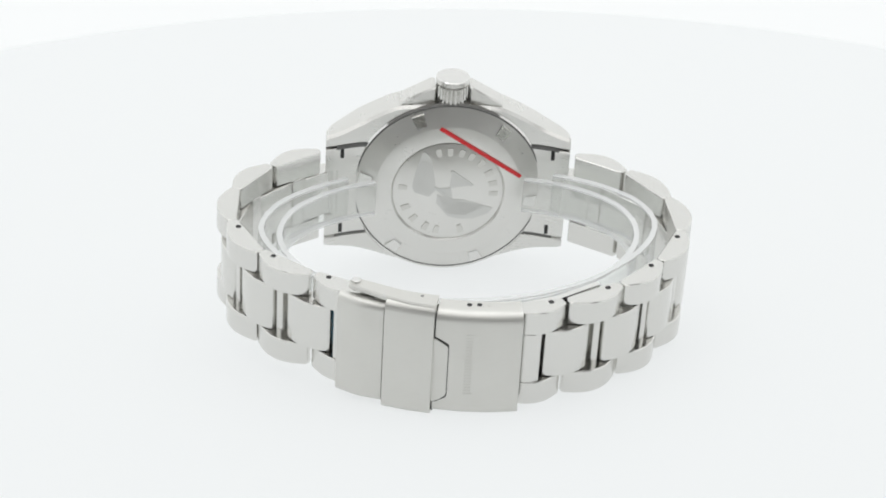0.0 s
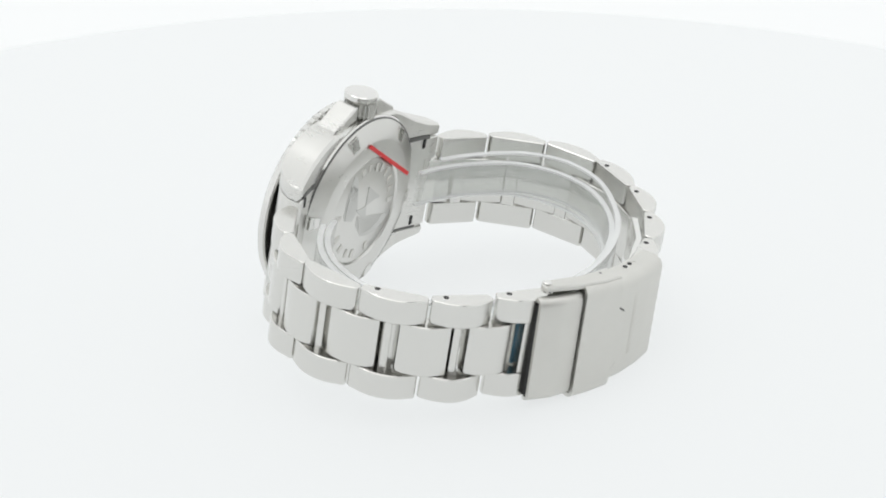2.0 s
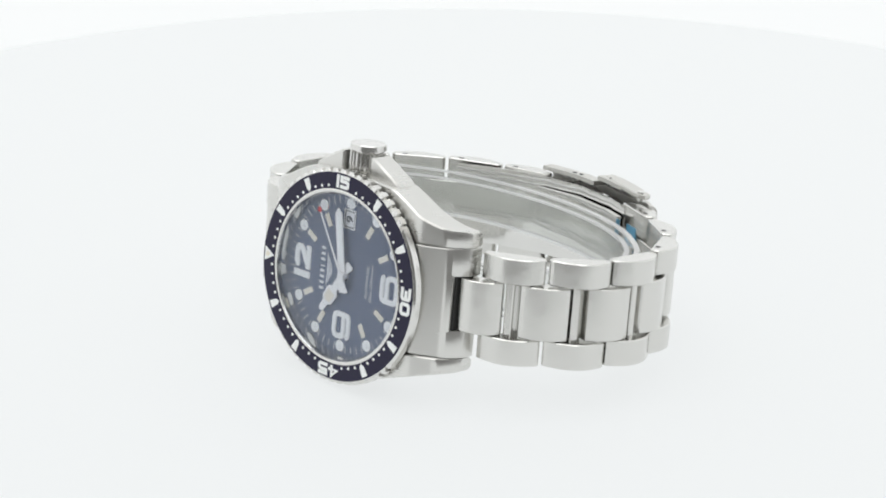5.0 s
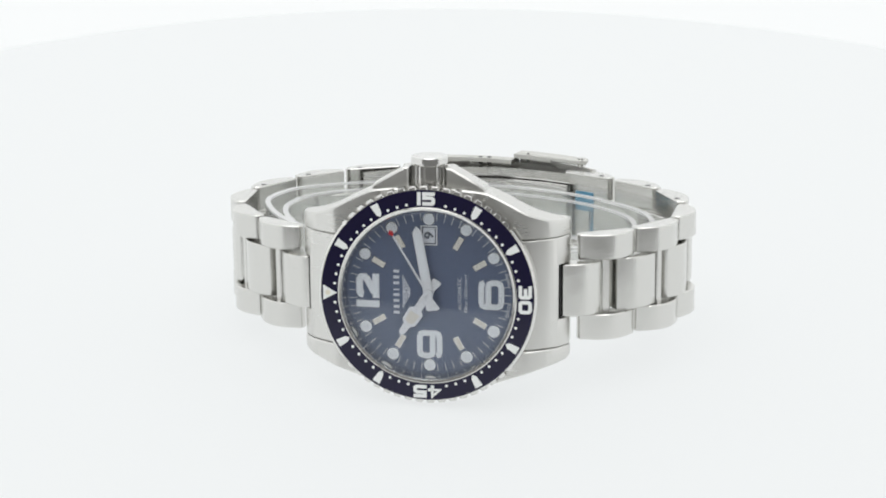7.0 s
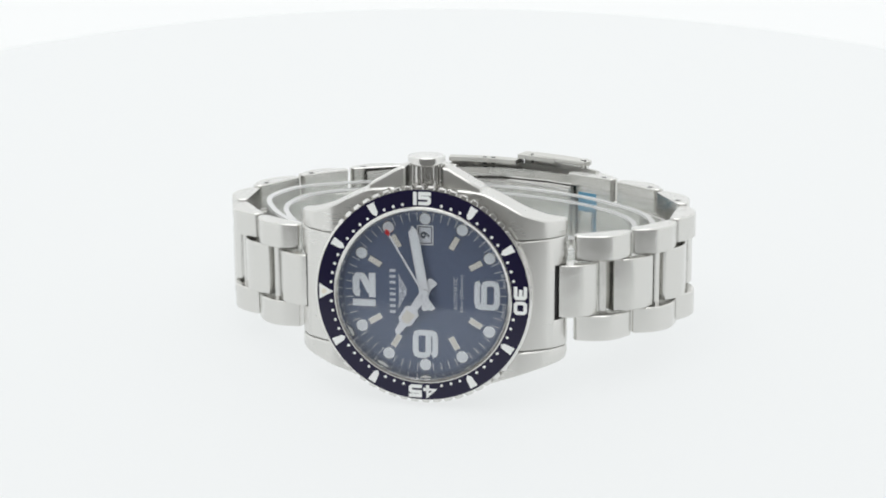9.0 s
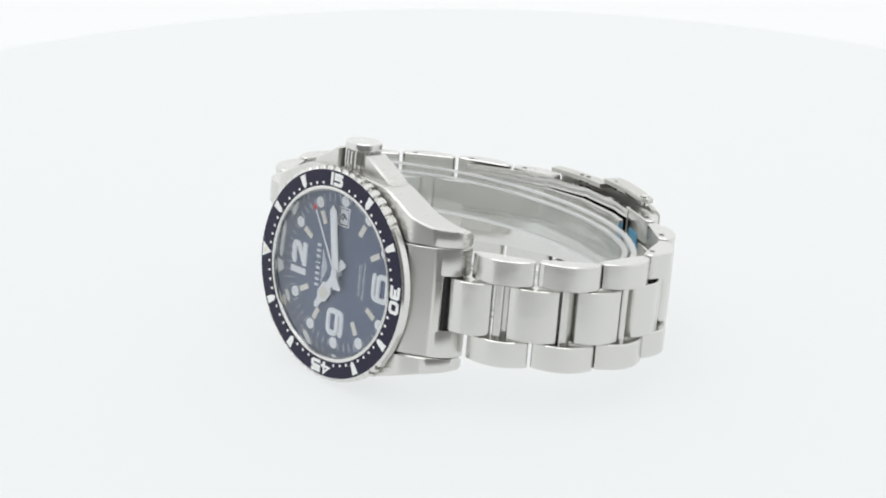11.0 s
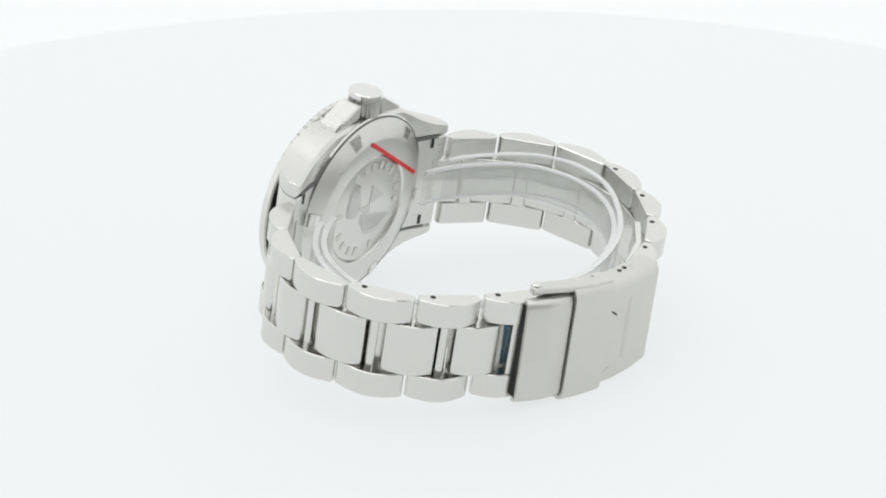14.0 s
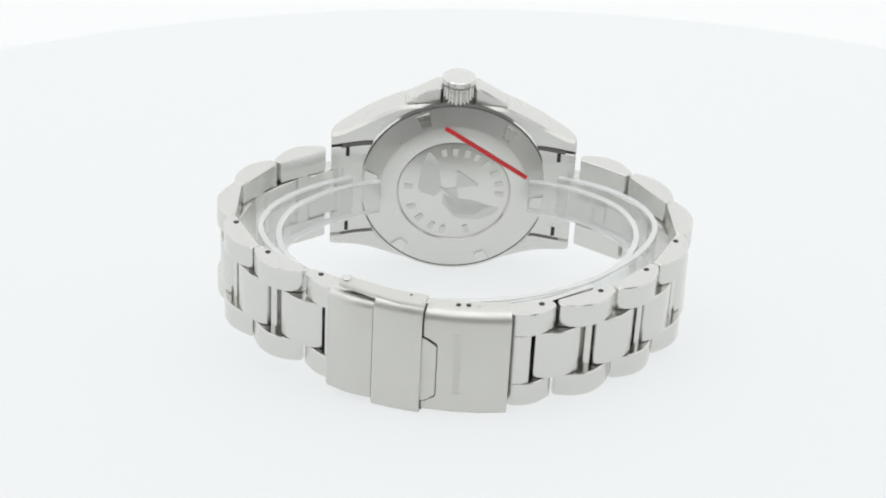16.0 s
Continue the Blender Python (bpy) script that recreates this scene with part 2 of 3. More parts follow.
def build_case():
    bm = bmesh.new()
    n = 64
    xs = [-25.1 * math.cos(math.pi * i / n) for i in range(n + 1)]

    def tip(a):
        return max(0.0, (a - 24.4) / 0.7) ** 2 * 0.2
    def well(x):
        return max(10.55, math.sqrt(max(0.0, 16.6 ** 2 - x * x)))
    ring_mesh(bm, [section(x, well(x), smooth(abs(x), TOP) - tip(abs(x)), 0.3, 0.6) for x in xs])
    ring_mesh(bm, [section(x, smooth(abs(x), LOW) + tip(abs(x)), -well(x), 0.3, 0.6) for x in xs])
    box(bm, -16.55, 16.55, 3.4, 9.2, -10.56, 10.56, 0.05)
    part("case", bm, BRUSHED_LONG, watch, "brushed steel case with four lugs")
    for sx in (-1, 1):
        bm = bmesh.new()
        prism(bm, [(sx * 3.45 - 0.5, 19.0), (sx * 3.45 - 0.5, 23.2), (sx * 4.2 - 0.4, 23.3), (sx * 10.4 - 0.3, 19.8), (sx * 11.0 - 0.3, 18.2)], 3.5, 8.3,
              lambda a, b, w: (a, w, b), 0.3)
        part("crown_guard", bm, BRUSHED_LONG, watch)
    bm = bmesh.new()
    revolve(bm, [(16.2, 8.8), (20.1, 8.8), (20.1, 9.3), (19.6, 9.7), (16.2, 9.7)], 120, -0.4, 0.3)
    part("case_back_rim", bm, POLISHED, watch)


def build_crown():
    bm = bmesh.new()
    seg = 72
    rings = []
    for z, r, flute in [(19.4, 2.6, 0), (20.4, 2.6, 0), (20.5, 3.4, 1), (24.35, 3.35, 1), (24.45, 2.7, 0), (24.8, 2.7, 0), (24.85, 3.45, 0),
                        (25.8, 3.45, 0), (25.97, 3.25, 0), (26.05, 1.5, 0), (26.08, 0.3, 0)]:
        ring = []
        for i in range(seg):
            q = r + (0.0 if not flute or i % 3 else -0.35)
            a = 2 * math.pi * i / seg
            ring.append((q * math.cos(a) - 0.5, 6.3 + q * math.sin(a), z - 0.9))
        rings.append(ring)
    ring_mesh(bm, rings)
    part("crown", bm, BEZEL_STEEL, watch, "fluted steel screw-down crown", smooth=25)


def build_bezel():
    bm = bmesh.new()
    seg = 480

    def wave(i, k):
        if k not in (4, 5):
            return 0.0
        if abs(math.sin(radians(i * 0.75))) < 0.63:
            return 0.0
        return 0.2 if i % 8 < 5 else -0.4
    revolve(bm, [(16.25, 0.9), (16.25, -0.05), (16.6, -0.12), (19.95, -0.03), (20.35, 0.3), (20.45, 1.55), (20.1, 1.85), (16.6, 1.85)], seg, wave=wave)
    bezel = part("bezel", bm, BEZEL_STEEL, watch, "steel turning bezel with scalloped rim", smooth=30)
    bm = bmesh.new()
    revolve(bm, [(16.75, 0.5), (16.75, -0.22), (19.85, -0.11), (19.85, 0.6)], 144)
    part("bezel_insert", bm, INSERT, bezel, "dark navy blue minute ring")

    def lift(bm, deg, shape, h=0.05):
        a = radians(deg)
        o, s = (-math.cos(a), math.sin(a)), (math.sin(a), math.cos(a))

        def y(p):
            return -0.22 + (p - 16.75) * 0.0345
        ring_mesh(bm, [[(o[0] * p + s[0] * q, y(p) + d, o[1] * p + s[1] * q) for p, q in shape] for d in (0.1, -h)])
    for k in range(12):
        deg = k * 30
        if k == 0:
            bm = bmesh.new()
            lift(bm, deg, [(16.85, 0), (19.5, -1.45), (19.5, 1.45)])
            part("triangle_marker", bm, WHITE, bezel)
            bm = bmesh.new()
            lift(bm, deg, [(18.6 + 0.5 * math.cos(i * math.pi / 8), 0.5 * math.sin(i * math.pi / 8)) for i in range(16)], 0.18)
            part("lume_pearl", bm, PALE_BAR, bezel)
        elif k % 3:
            bm = bmesh.new()
            lift(bm, deg, [(16.9, 0), (17.5, -0.55), (19.45, -0.75), (19.45, 0.75), (17.5, 0.55)])
            part("bezel_marker", bm, WHITE, bezel)
        else:
            r, t = 18.25, str(k * 5)
            o, e = polar(1, deg), polar(1, deg + 90)

            def put(p, q, d, o=o, e=e, r=r):
                return (o[0] * (r + q) + e[0] * p, -0.22 + (r + q - 16.75) * 0.0345 + d, o[1] * (r + q) + e[1] * p)
            numeral("bezel_numeral", t, 2.45, (0.68, 2.35) if t == "15" else (2.5, 2.5), 0.28, 0.66, put, WHITE, bezel, -0.06, 0.1)
    for k in range(60):
        skip = {13, 14, 15, 16, 17, 28, 29, 30, 31, 32, 43, 44, 45, 46, 47} - {13, 17, 28, 32, 43, 47}
        if k % 5 == 0 or k in skip:
            continue
        bm = bmesh.new()
        lift(bm, k * 6, [(17.35 + 0.27 * math.cos(i * math.pi / 5), 0.27 * math.sin(i * math.pi / 5)) for i in range(10)])
        part("minute_dot", bm, WHITE, bezel)


def build_dial():
    bm = bmesh.new()
    disc(bm, 0, 0, 16.3, 2.5, 3.3, 96)
    dial = part("dial", bm, DIAL, watch, "blue sunray dial")
    bm = bmesh.new()
    revolve(bm, [(16.3, 0.6), (16.3, 2.6), (15.55, 2.45), (15.9, 0.6)], 120)
    part("inner_flange", bm, POLISHED, watch)
    bm = bmesh.new()
    revolve(bm, [(15.95, 0.0), (16.1, -0.2), (16.5, -0.27), (16.68, -0.18), (16.68, 0.5), (15.95, 0.5)], 120)
    part("crystal_ring", bm, BEZEL_STEEL, watch, "thin steel ring round the crystal")
    for k in range(12):
        bm = bmesh.new()
        disc(bm, *polar(13.9, k * 30), 1.05, 2.36, 2.55, 24)
        if k not in (0, 6):
            dot = part("hour_dot", bm, WHITE, dial)
            bm = bmesh.new()
            disc(bm, *polar(13.9, k * 30), 1.2, 2.42, 2.55, 24)
            part("dot_rim", bm, POLISHED, dot)
        else:
            bm.free()
        if k % 3:
            bm = bmesh.new()
            radial(bm, k * 30, [(9.7, -0.5), (12.2, -0.5), (12.2, 0.5), (9.7, 0.5)], 2.30, 2.55)
            bar = part("hour_bar", bm, PALE_BAR, dial)
            bm = bmesh.new()
            radial(bm, k * 30, [(9.6, -0.6), (12.3, -0.6), (12.3, 0.6), (9.6, 0.6)], 2.40, 2.55)
            part("bar_rim", bm, POLISHED, bar)
    bm = bmesh.new()
    for k in range(60):
        if k % 5 or k in (0, 30):
            radial(bm, k * 6, [(13.6, -0.06), (15.1, -0.06), (15.1, 0.06), (13.6, 0.06)], 2.46, 2.55)
    part("minute_track", bm, PRINT, dial)
    for t, r, deg, widths in (("12", 11.6, 0, (1.25, 4.5)), ("6", 11.6, 180, (5.5,)), ("9", 9.9, 270, (5.3,))):
        cx, cz = polar(r, deg)
        tall, pen = (4.25, 1.15) if t == "12" else (4.7, 0.95)

        def put(p, q, d, cx=cx, cz=cz):
            return (cx - q, d, cz + p)
        figure = numeral("dial_numeral", t, tall - 0.12, [w - 0.12 for w in widths], 0.67, pen - 0.14, put, WHITE, dial, 2.26, 2.55)
        numeral("numeral_rim", t, tall + 0.12, [w + 0.12 for w in widths], 0.43, pen + 0.14, put, HAND, figure, 2.36, 2.55)
    # date
    bm = bmesh.new()
    z0, z1, x0, x1 = 9.2, 12.5, -1.35, 1.35
    for a, b, c, d in ((x0 - 0.2, x0, z0, z1), (x1, x1 + 0.2, z0, z1), (x0 - 0.2, x1 + 0.2, z0 - 0.2, z0), (x0 - 0.2, x1 + 0.2, z1, z1 + 0.2)):
        flat(bm, [(a, c), (b, c), (b, d), (a, d)], 2.38, 2.55)
    part("date_frame", bm, HAND, dial)
    bm = bmesh.new()
    flat(bm, [(x0, z0), (x1, z0), (x1, z1), (x0, z1)], 2.47, 2.55)
    part("date_recess", bm, INK, dial)
    bm = bmesh.new()
    flat(bm, [(x0 + 0.22, z0 + 0.22), (x1 - 0.22, z0 + 0.22), (x1 - 0.22, z1 - 0.22), (x0 + 0.22, z1 - 0.22)], 2.45, 2.55)
    part("date_disc", bm, PAPER, dial)
    lettering("date_digit", "9", 1.75, 1.35, (0, 10.85), (-1, 0), 2.445, 0.02, INK, dial, 0.03)
    # maker's name as bars, winged emblem as plain feather strips
    for i in range(8):
        z, wide = -4.25 + i * 1.12, 0.26 if i == 4 else 0.54
        bm = bmesh.new()
        flat(bm, [(-6.75, z), (-5.65, z), (-5.65, z + wide), (-6.75, z + wide)], 2.45, 2.55)
        part("name_bar", bm, PRINT, dial)
    bm = bmesh.new()
    for s in (-1, 1):
        for k in range(5):
            x, far = -4.95 + 0.3 * k, 3.3 - 0.55 * k
            flat(bm, [(x, 0.3 * s), (x - 0.12, far * s), (x + 0.06, (far - 0.25) * s), (x + 0.2, 0.3 * s)][::s], 2.45, 2.55)
    flat(bm, [(-5.0, -0.45), (-4.3, -0.1), (-3.6, -0.4), (-3.6, 0.4), (-4.3, 0.1), (-5.0, 0.45)], 2.44, 2.55)
    part("winged_emblem", bm, PRINT, dial)
    lettering("dial_text", "AUTOMATIC", 0.72, 6.2, (5.7, 0.0), (-1, 0), 2.5, 0.03, PRINT, dial)
    lettering("dial_text", "30bar (300meter)", 0.8, 7.2, (6.9, 0.0), (-1, 0), 2.5, 0.03, PRINT, dial)
    for word, deg in (("SWISS", 191), ("MADE", 169)):
        o = polar(1, deg)
        lettering("dial_text", word, 0.66, 2.7, (o[0] * 15.0, o[1] * 15.0), (-o[0], -o[1]), 2.44, 0.03, PRINT, dial)
    # pointers
    hour = 304
    bm = bmesh.new()
    radial(bm, hour, [(-3.0, -0.75), (-2.6, -0.95), (-1.2, -0.6), (0, -0.9), (3.6, -0.75), (4.3, -1.5), (6.8, -1.4), (7.4, -0.75), (9.2, -0.6), (9.8, 0),
                      (9.2, 0.6), (7.4, 0.75), (6.8, 1.4), (4.3, 1.5), (3.6, 0.75), (0, 0.9), (-1.2, 0.6), (-2.6, 0.95), (-3.0, 0.75)], 1.75, 1.95)
    hh = part("hour_hand", bm, HAND, watch, "broad steel hour hand with white inlay")
    bm = bmesh.new()
    radial(bm, hour, [(4.6, -1.0), (6.6, -0.9), (7.0, 0), (6.6, 0.9), (4.6, 1.0)], 1.68, 1.78)
    part("inlay", bm, PALE_BAR, hh)
    mins = 80
    bm = bmesh.new()
    radial(bm, mins, [(-3.2, -0.75), (-2.7, -1.0), (-1.2, -0.6), (0, -0.9), (11.8, -0.9), (12.9, 0), (11.8, 0.9), (0, 0.9), (-1.2, 0.6), (-2.7, 1.0), (-3.2, 0.75)], 1.4, 1.6)
    mh = part("minute_hand", bm, HAND, watch, "long steel minute hand with white inlay")
    bm = bmesh.new()
    radial(bm, mins, [(2.6, -0.55), (11.2, -0.55), (11.8, 0), (11.2, 0.55), (2.6, 0.55)], 1.33, 1.43)
    part("inlay", bm, WHITE, mh)
    sec = 59
    bm = bmesh.new()
    radial(bm, sec, [(-3.4, -0.5), (-2.0, -0.4), (0, -0.2), (13.0, -0.15), (13.0, 0.15), (0, 0.2), (-2.0, 0.4), (-3.4, 0.5)], 1.1, 1.2)
    disc(bm, 0, 0, 0.85, 1.0, 2.5, 24)
    sh = part("second_hand", bm, HAND, watch, "thin steel second hand with red tip")
    bm = bmesh.new()
    radial(bm, sec, [(12.6, -0.1), (13.3, -0.5), (13.9, 0), (13.3, 0.5), (12.6, 0.1)], 1.06, 1.2)
    part("red_tip", bm, RED, sh)
    bm = bmesh.new()
    rings = []
    for r, y in ((15.9, 0.55), (15.9, -0.6), (15.5, -1.0), (12, -1.3), (6, -1.5), (0.2, -1.55)):
        rings.append([(r * math.cos(2 * math.pi * i / 96), y, r * math.sin(2 * math.pi * i / 96)) for i in range(96)])
    for r, y in ((0.2, 0.0), (6, 0.03), (12, 0.15), (15.7, 0.5)):
        rings.append([(r * math.cos(2 * math.pi * i / 96), y, r * math.sin(2 * math.pi * i / 96)) for i in range(96)])
    ring_mesh(bm, rings)
    g = part("crystal", bm, GLASS, watch, "clear sapphire crystal")
    g.visible_shadow = False


BX, BZ = -0.4, 0.5


def build_caseback():
    bm = bmesh.new()
    revolve(bm, [(0.01, 7.5), (19.3, 7.5), (19.3, 9.8), (15.6, 11.3), (15.1, 11.45), (11.9, 11.5), (11.5, 11.1), (0.01, 11.1)], 120, BX, BZ)
    back = part("caseback", bm, BACK_STEEL, watch, "screwed steel caseback with engraved medallion")
    for k in range(6):
        bm = bmesh.new()
        a = radians(8 + k * 60)
        o, e = (math.cos(a), math.sin(a)), (-math.sin(a), math.cos(a))
        pts = [(16.0, -0.95), (18.7, -1.35), (18.7, 1.35), (16.0, 0.95)]
        rr = [[(BX + o[0] * p + e[0] * q, 9.8 + (19.3 - p) * 0.405 + d * (1 + (p > 17) * 8), BZ + o[1] * p + e[1] * q) for p, q in pts] for d in (-0.03, 0.06)]
        ring_mesh(bm, rr)
        notch = part("wrench_notch", bm, POLISHED, back)
        # duller strips on the surface imitate the shaded edges of a notch
        for pts in ([(15.85, -1.0), (16.25, -1.0), (16.25, 1.0), (15.85, 1.0)], [(16.0, 0.9), (18.6, 1.25), (18.6, 1.45), (16.0, 1.1)]):
            bm = bmesh.new()
            ring_mesh(bm, [[(BX + o[0] * p + e[0] * q, 9.8 + (19.3 - p) * 0.405 + d, BZ + o[1] * p + e[1] * q) for p, q in pts] for d in (-0.03, 0.09)])
            part("notch_shade", bm, MATT, notch)
    # maker's ring of engraved letters, as bars; angles as seen from behind
    for deg in [104, 90, 75, 62, 46, 29, 13, -2, 174, 204, 223, 243, 258, 288]:
        a = radians(deg)
        o, e = (-math.cos(a), math.sin(a)), (math.sin(a), math.cos(a))
        bm = bmesh.new()
        pts = [(8.6, -0.5), (10.4, -0.6), (10.4, 0.6), (8.6, 0.5)]
        ring_mesh(bm, [[(BX + o[0] * p + e[0] * q, 11.2 + d, BZ + o[1] * p + e[1] * q) for p, q in pts] for d in (0, 0.2)])
        part("engraved_bar", bm, SATIN, back)
    # winged hourglass in low relief, as seen from behind: (right, up)
    bm = bmesh.new()
    revolve(bm, [(0.01, 11.0), (11.45, 11.0), (11.45, 11.2), (11.3, 11.28), (0.01, 11.28)], 96, BX, BZ)
    part("medallion", bm, MEDAL, back, "bright medallion with a winged hourglass in relief")

    def relief(name, pts, h):
        bm = bmesh.new()
        ring_mesh(bm, [[(BX - x, 11.2, BZ + z) for x, z in pts], [(BX - x, 11.28 + h, BZ + z) for x, z in pts]])
        part(name, bm, MATT, back)
    wing = [(-6.9, -0.3), (-7.5, 1.0), (-7.0, 4.6), (-5.6, 9.4), (-4.7, 9.0), (-3.8, 7.6), (-3.1, 4.4), (-2.5, 0.4), (-3.9, -1.3)]
    relief("engraved_wing", wing, 0.06)
    for k in range(7):
        u, k = 0.4 + k * 0.48, k * 0.55
        relief("engraved_feather", [(-7.0 + u, -0.3), (-7.3 + u, 1.4), (-6.3 + 0.75 * u, 7.4 - 0.5 * abs(k - 1)), (-6.1 + 0.75 * u, 7.3 - 0.5 * abs(k - 1)), (-6.75 + u, 1.4), (-6.5 + u, -0.3)], 0.14)
    wing = [(-2.2, -0.7), (0.4, -1.7), (3.6, -2.0), (9.6, -3.8), (8.6, -5.2), (5.6, -6.5), (2.6, -6.6), (0.2, -6.0), (-2.3, -2.8)]
    relief("engraved_wing", wing, 0.06)
    for k in range(7):
        u, k = 0.3 + k * 0.5, k * 0.55
        relief("engraved_feather", [(-1.8 + 0.3 * k, -0.9 - u), (0.6, -1.9 - u), (7.6 - k, -3.2 - 0.7 * u), (7.6 - k, -3.45 - 0.7 * u), (0.6, -2.3 - u), (-1.8 + 0.3 * k, -1.3 - u)], 0.14)
    relief("engraved_hourglass", [(0.4, 0.9), (0.6, 4.6), (4.6, 1.6)], 0.1)
    relief("engraved_hourglass", [(0.6, 1.0), (-2.6, 0.7), (1.2, -2.6)], 0.1)
    relief("engraved_plate", [(0.3, 4.7), (0.7, 5.2), (5.2, 1.8), (4.8, 1.3)], 0.16)
    relief("engraved_plate", [(-3.0, 0.8), (-2.6, 1.2), (1.7, -2.5), (1.3, -2.9)], 0.16)
    bm = bmesh.new()
    revolve(bm, [(19.2, 9.5), (19.62, 9.5), (19.58, 9.76), (19.3, 9.86)], 120, BX, BZ)
    part("gasket_groove", bm, GROOVE, back)
    bm = bmesh.new()
    p, q = (1.9, 15.7), (-15.3, 4.5)
    d = (q[0] - p[0], q[1] - p[1])
    l = math.hypot(*d)
    n = (-d[1] / l * 0.42, d[0] / l * 0.42)
    pts = [(p[0] + n[0], p[1] + n[1]), (q[0] + n[0], q[1] + n[1]), (q[0] - n[0], q[1] - n[1]), (p[0] - n[0], p[1] - n[1])]
    ring_mesh(bm, [[(x, 11.55, z) for x, z in pts], [(x, 11.72, z) for x, z in pts]])
    part("film_edge", bm, RED, back, "thin red edge of protective film")


# outer corners of the bracelet's joints, on the six and the twelve side
SIX = [(26.6, 10.0), (37.3, 16.5), (44.8, 26.5), (45.4, 39.5), (39.4, 51.6), (29.3, 59.5), (17.9, 65.6)]
TWELVE = [(-26.6, 10.2), (-37.1, 17.0), (-44.5, 28.2), (-45.2, 41.5), (-38.9, 53.2), (-29.9, 62.0), (-18.4, 68.0), (-6.6, 70.6)]


def centre_z(x, y):
    return 0.026 * (y - 16) + (-0.2 if x < 0 else 0.1)


def bracelet(joints, side):
    """Links between the joints; each has two outer plates and a bridge, with a block in the middle across each joint."""
    frames = []
    for (ax, ay), (bx, by) in zip(joints, joints[1:]):
        l = math.hypot(bx - ax, by - ay)
        u = ((bx - ax) / l, (by - ay) / l)
        n = (u[1], -u[0]) if side > 0 else (-u[1], u[0])
        frames.append(((ax, ay), u, n, l))
    for i, ((ax, ay), u, n, l) in enumerate(frames):
        zc = centre_z(ax, ay + u[1] * l / 2)

        def put(a, b, w, ax=ax, ay=ay, u=u, n=n, zc=zc):
            return (ax + u[0] * a + n[0] * b, ay + u[1] * a + n[1] * b - 0.03 * w, zc + w)
        g = 0.33
        prof = [(g + 0.4, -2.0), (g + 0.2, -1.5), (g + 0.16, -0.85), (g + 0.45, -0.38), (g + 1.1, -0.02)]
        for k in range(1, 8):
            s = k / 8
            prof.append((g + 1.1 + (l - 2 * g - 2.2) * s, -0.02 + 1.75 * 4 * s * (1 - s)))
        prof += [(l - g - 1.1, -0.02), (l - g - 0.45, -0.38), (l - g - 0.16, -0.85), (l - g - 0.2, -1.5), (l - g - 0.4, -2.0), (l - g - 0.8, -2.5), (g + 0.8, -2.5)]
        first = new("link")
        first.parent = watch
        for z0, z1 in ((5.25, 10.05), (-10.15, -5.25)):
            bm = bmesh.new()
            prism(bm, prof, z0, z1, put, 0.18)
            part("outer_plate", bm, BRUSHED, first)
        bm = bmesh.new()
        m = l / 2
        c = m - 0.35
        prism(bm, [(m - 1.25, -2.45), (m - 1.25, -1.9), (c - 0.75, -1.7), (c - 0.75, -0.1), (c - 0.5, 0.1), (c + 0.5, 0.1), (c + 0.75, -0.1), (c + 0.75, -1.7), (m + 1.25, -1.9), (m + 1.25, -2.45)], -5.3, 5.3, put, 0.05)
        if i < len(frames) - 1:
            part("bridge", bm, BRUSHED, first)
        else:
            bm.clear()
            bar = [(m - 0.5, -2.3), (m - 0.5, 1.3)]
            for k in range(5, 8):
                bar.append((g + 1.1 + (l - 2 * g - 2.2) * k / 8, -0.1 + 1.75 * 4 * k / 8 * (1 - k / 8)))
            prism(bm, bar + [(l - g - 1.1, -0.1), (l - 0.3, -0.6), (l - 0.3, -2.3)], -5.3, 5.3, put, 0.1)
            part("end_bar", bm, BRUSHED, first)
        if (side > 0 and i >= 3) or (side < 0 and i >= 3):
            # near-black plug paints the shaded inside of a hole that isn't cut
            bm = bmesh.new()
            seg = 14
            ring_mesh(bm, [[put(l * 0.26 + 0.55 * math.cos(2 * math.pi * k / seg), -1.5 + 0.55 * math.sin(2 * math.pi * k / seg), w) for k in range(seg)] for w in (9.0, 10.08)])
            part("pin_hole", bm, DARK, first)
    for i in range(len(frames)):
        (bx, by), u, n, l = frames[i]
        if i:
            (_, _), u0, n0, l0 = frames[i - 1]
        else:
            u0 = (side * 0.75, 0.66)
            n0, l0 = ((u0[1], -u0[0]) if side > 0 else (-u0[1], u0[0])), 4.6
        zc = centre_z(bx, by)
        reach = 0.375
        a = (bx - u0[0] * l0 * (reach if i else 0.22), by - u0[1] * l0 * (reach if i else 0.22))
        if not i:
            a = (side * 23.9, 8.0)
        b = (bx + u[0] * l * reach, by + u[1] * l * reach)
        L = math.hypot(b[0] - a[0], b[1] - a[1])
        w0 = ((b[0] - a[0]) / L, (b[1] - a[1]) / L)
        nn = (w0[1], -w0[0]) if side > 0 else (-w0[1], w0[0])

        def put(p, q, w, a=a, w0=w0, nn=nn, zc=zc):
            return (a[0] + w0[0] * p + nn[0] * q, a[1] + w0[1] * p + nn[1] * q - 0.03 * w, zc + w)
        prof = [(0.0, -2.1), (0.0, -0.2), (0.14, 0.25), (0.5, 0.5)]
        for k in range(1, 6):
            s = k / 6
            prof.append((0.5 + (L - 1.0) * s, 0.5 + 1.05 * 4 * s * (1 - s)))
        prof += [(L - 0.5, 0.5), (L - 0.14, 0.25), (L, -0.2), (L, -2.1), (L - 0.4, -2.4), (0.4, -2.4)]
        bm = bmesh.new()
        prism(bm, prof, -5.0, 5.0, put, 0.15)
        part("centre_link", bm, BRUSHED, watch)


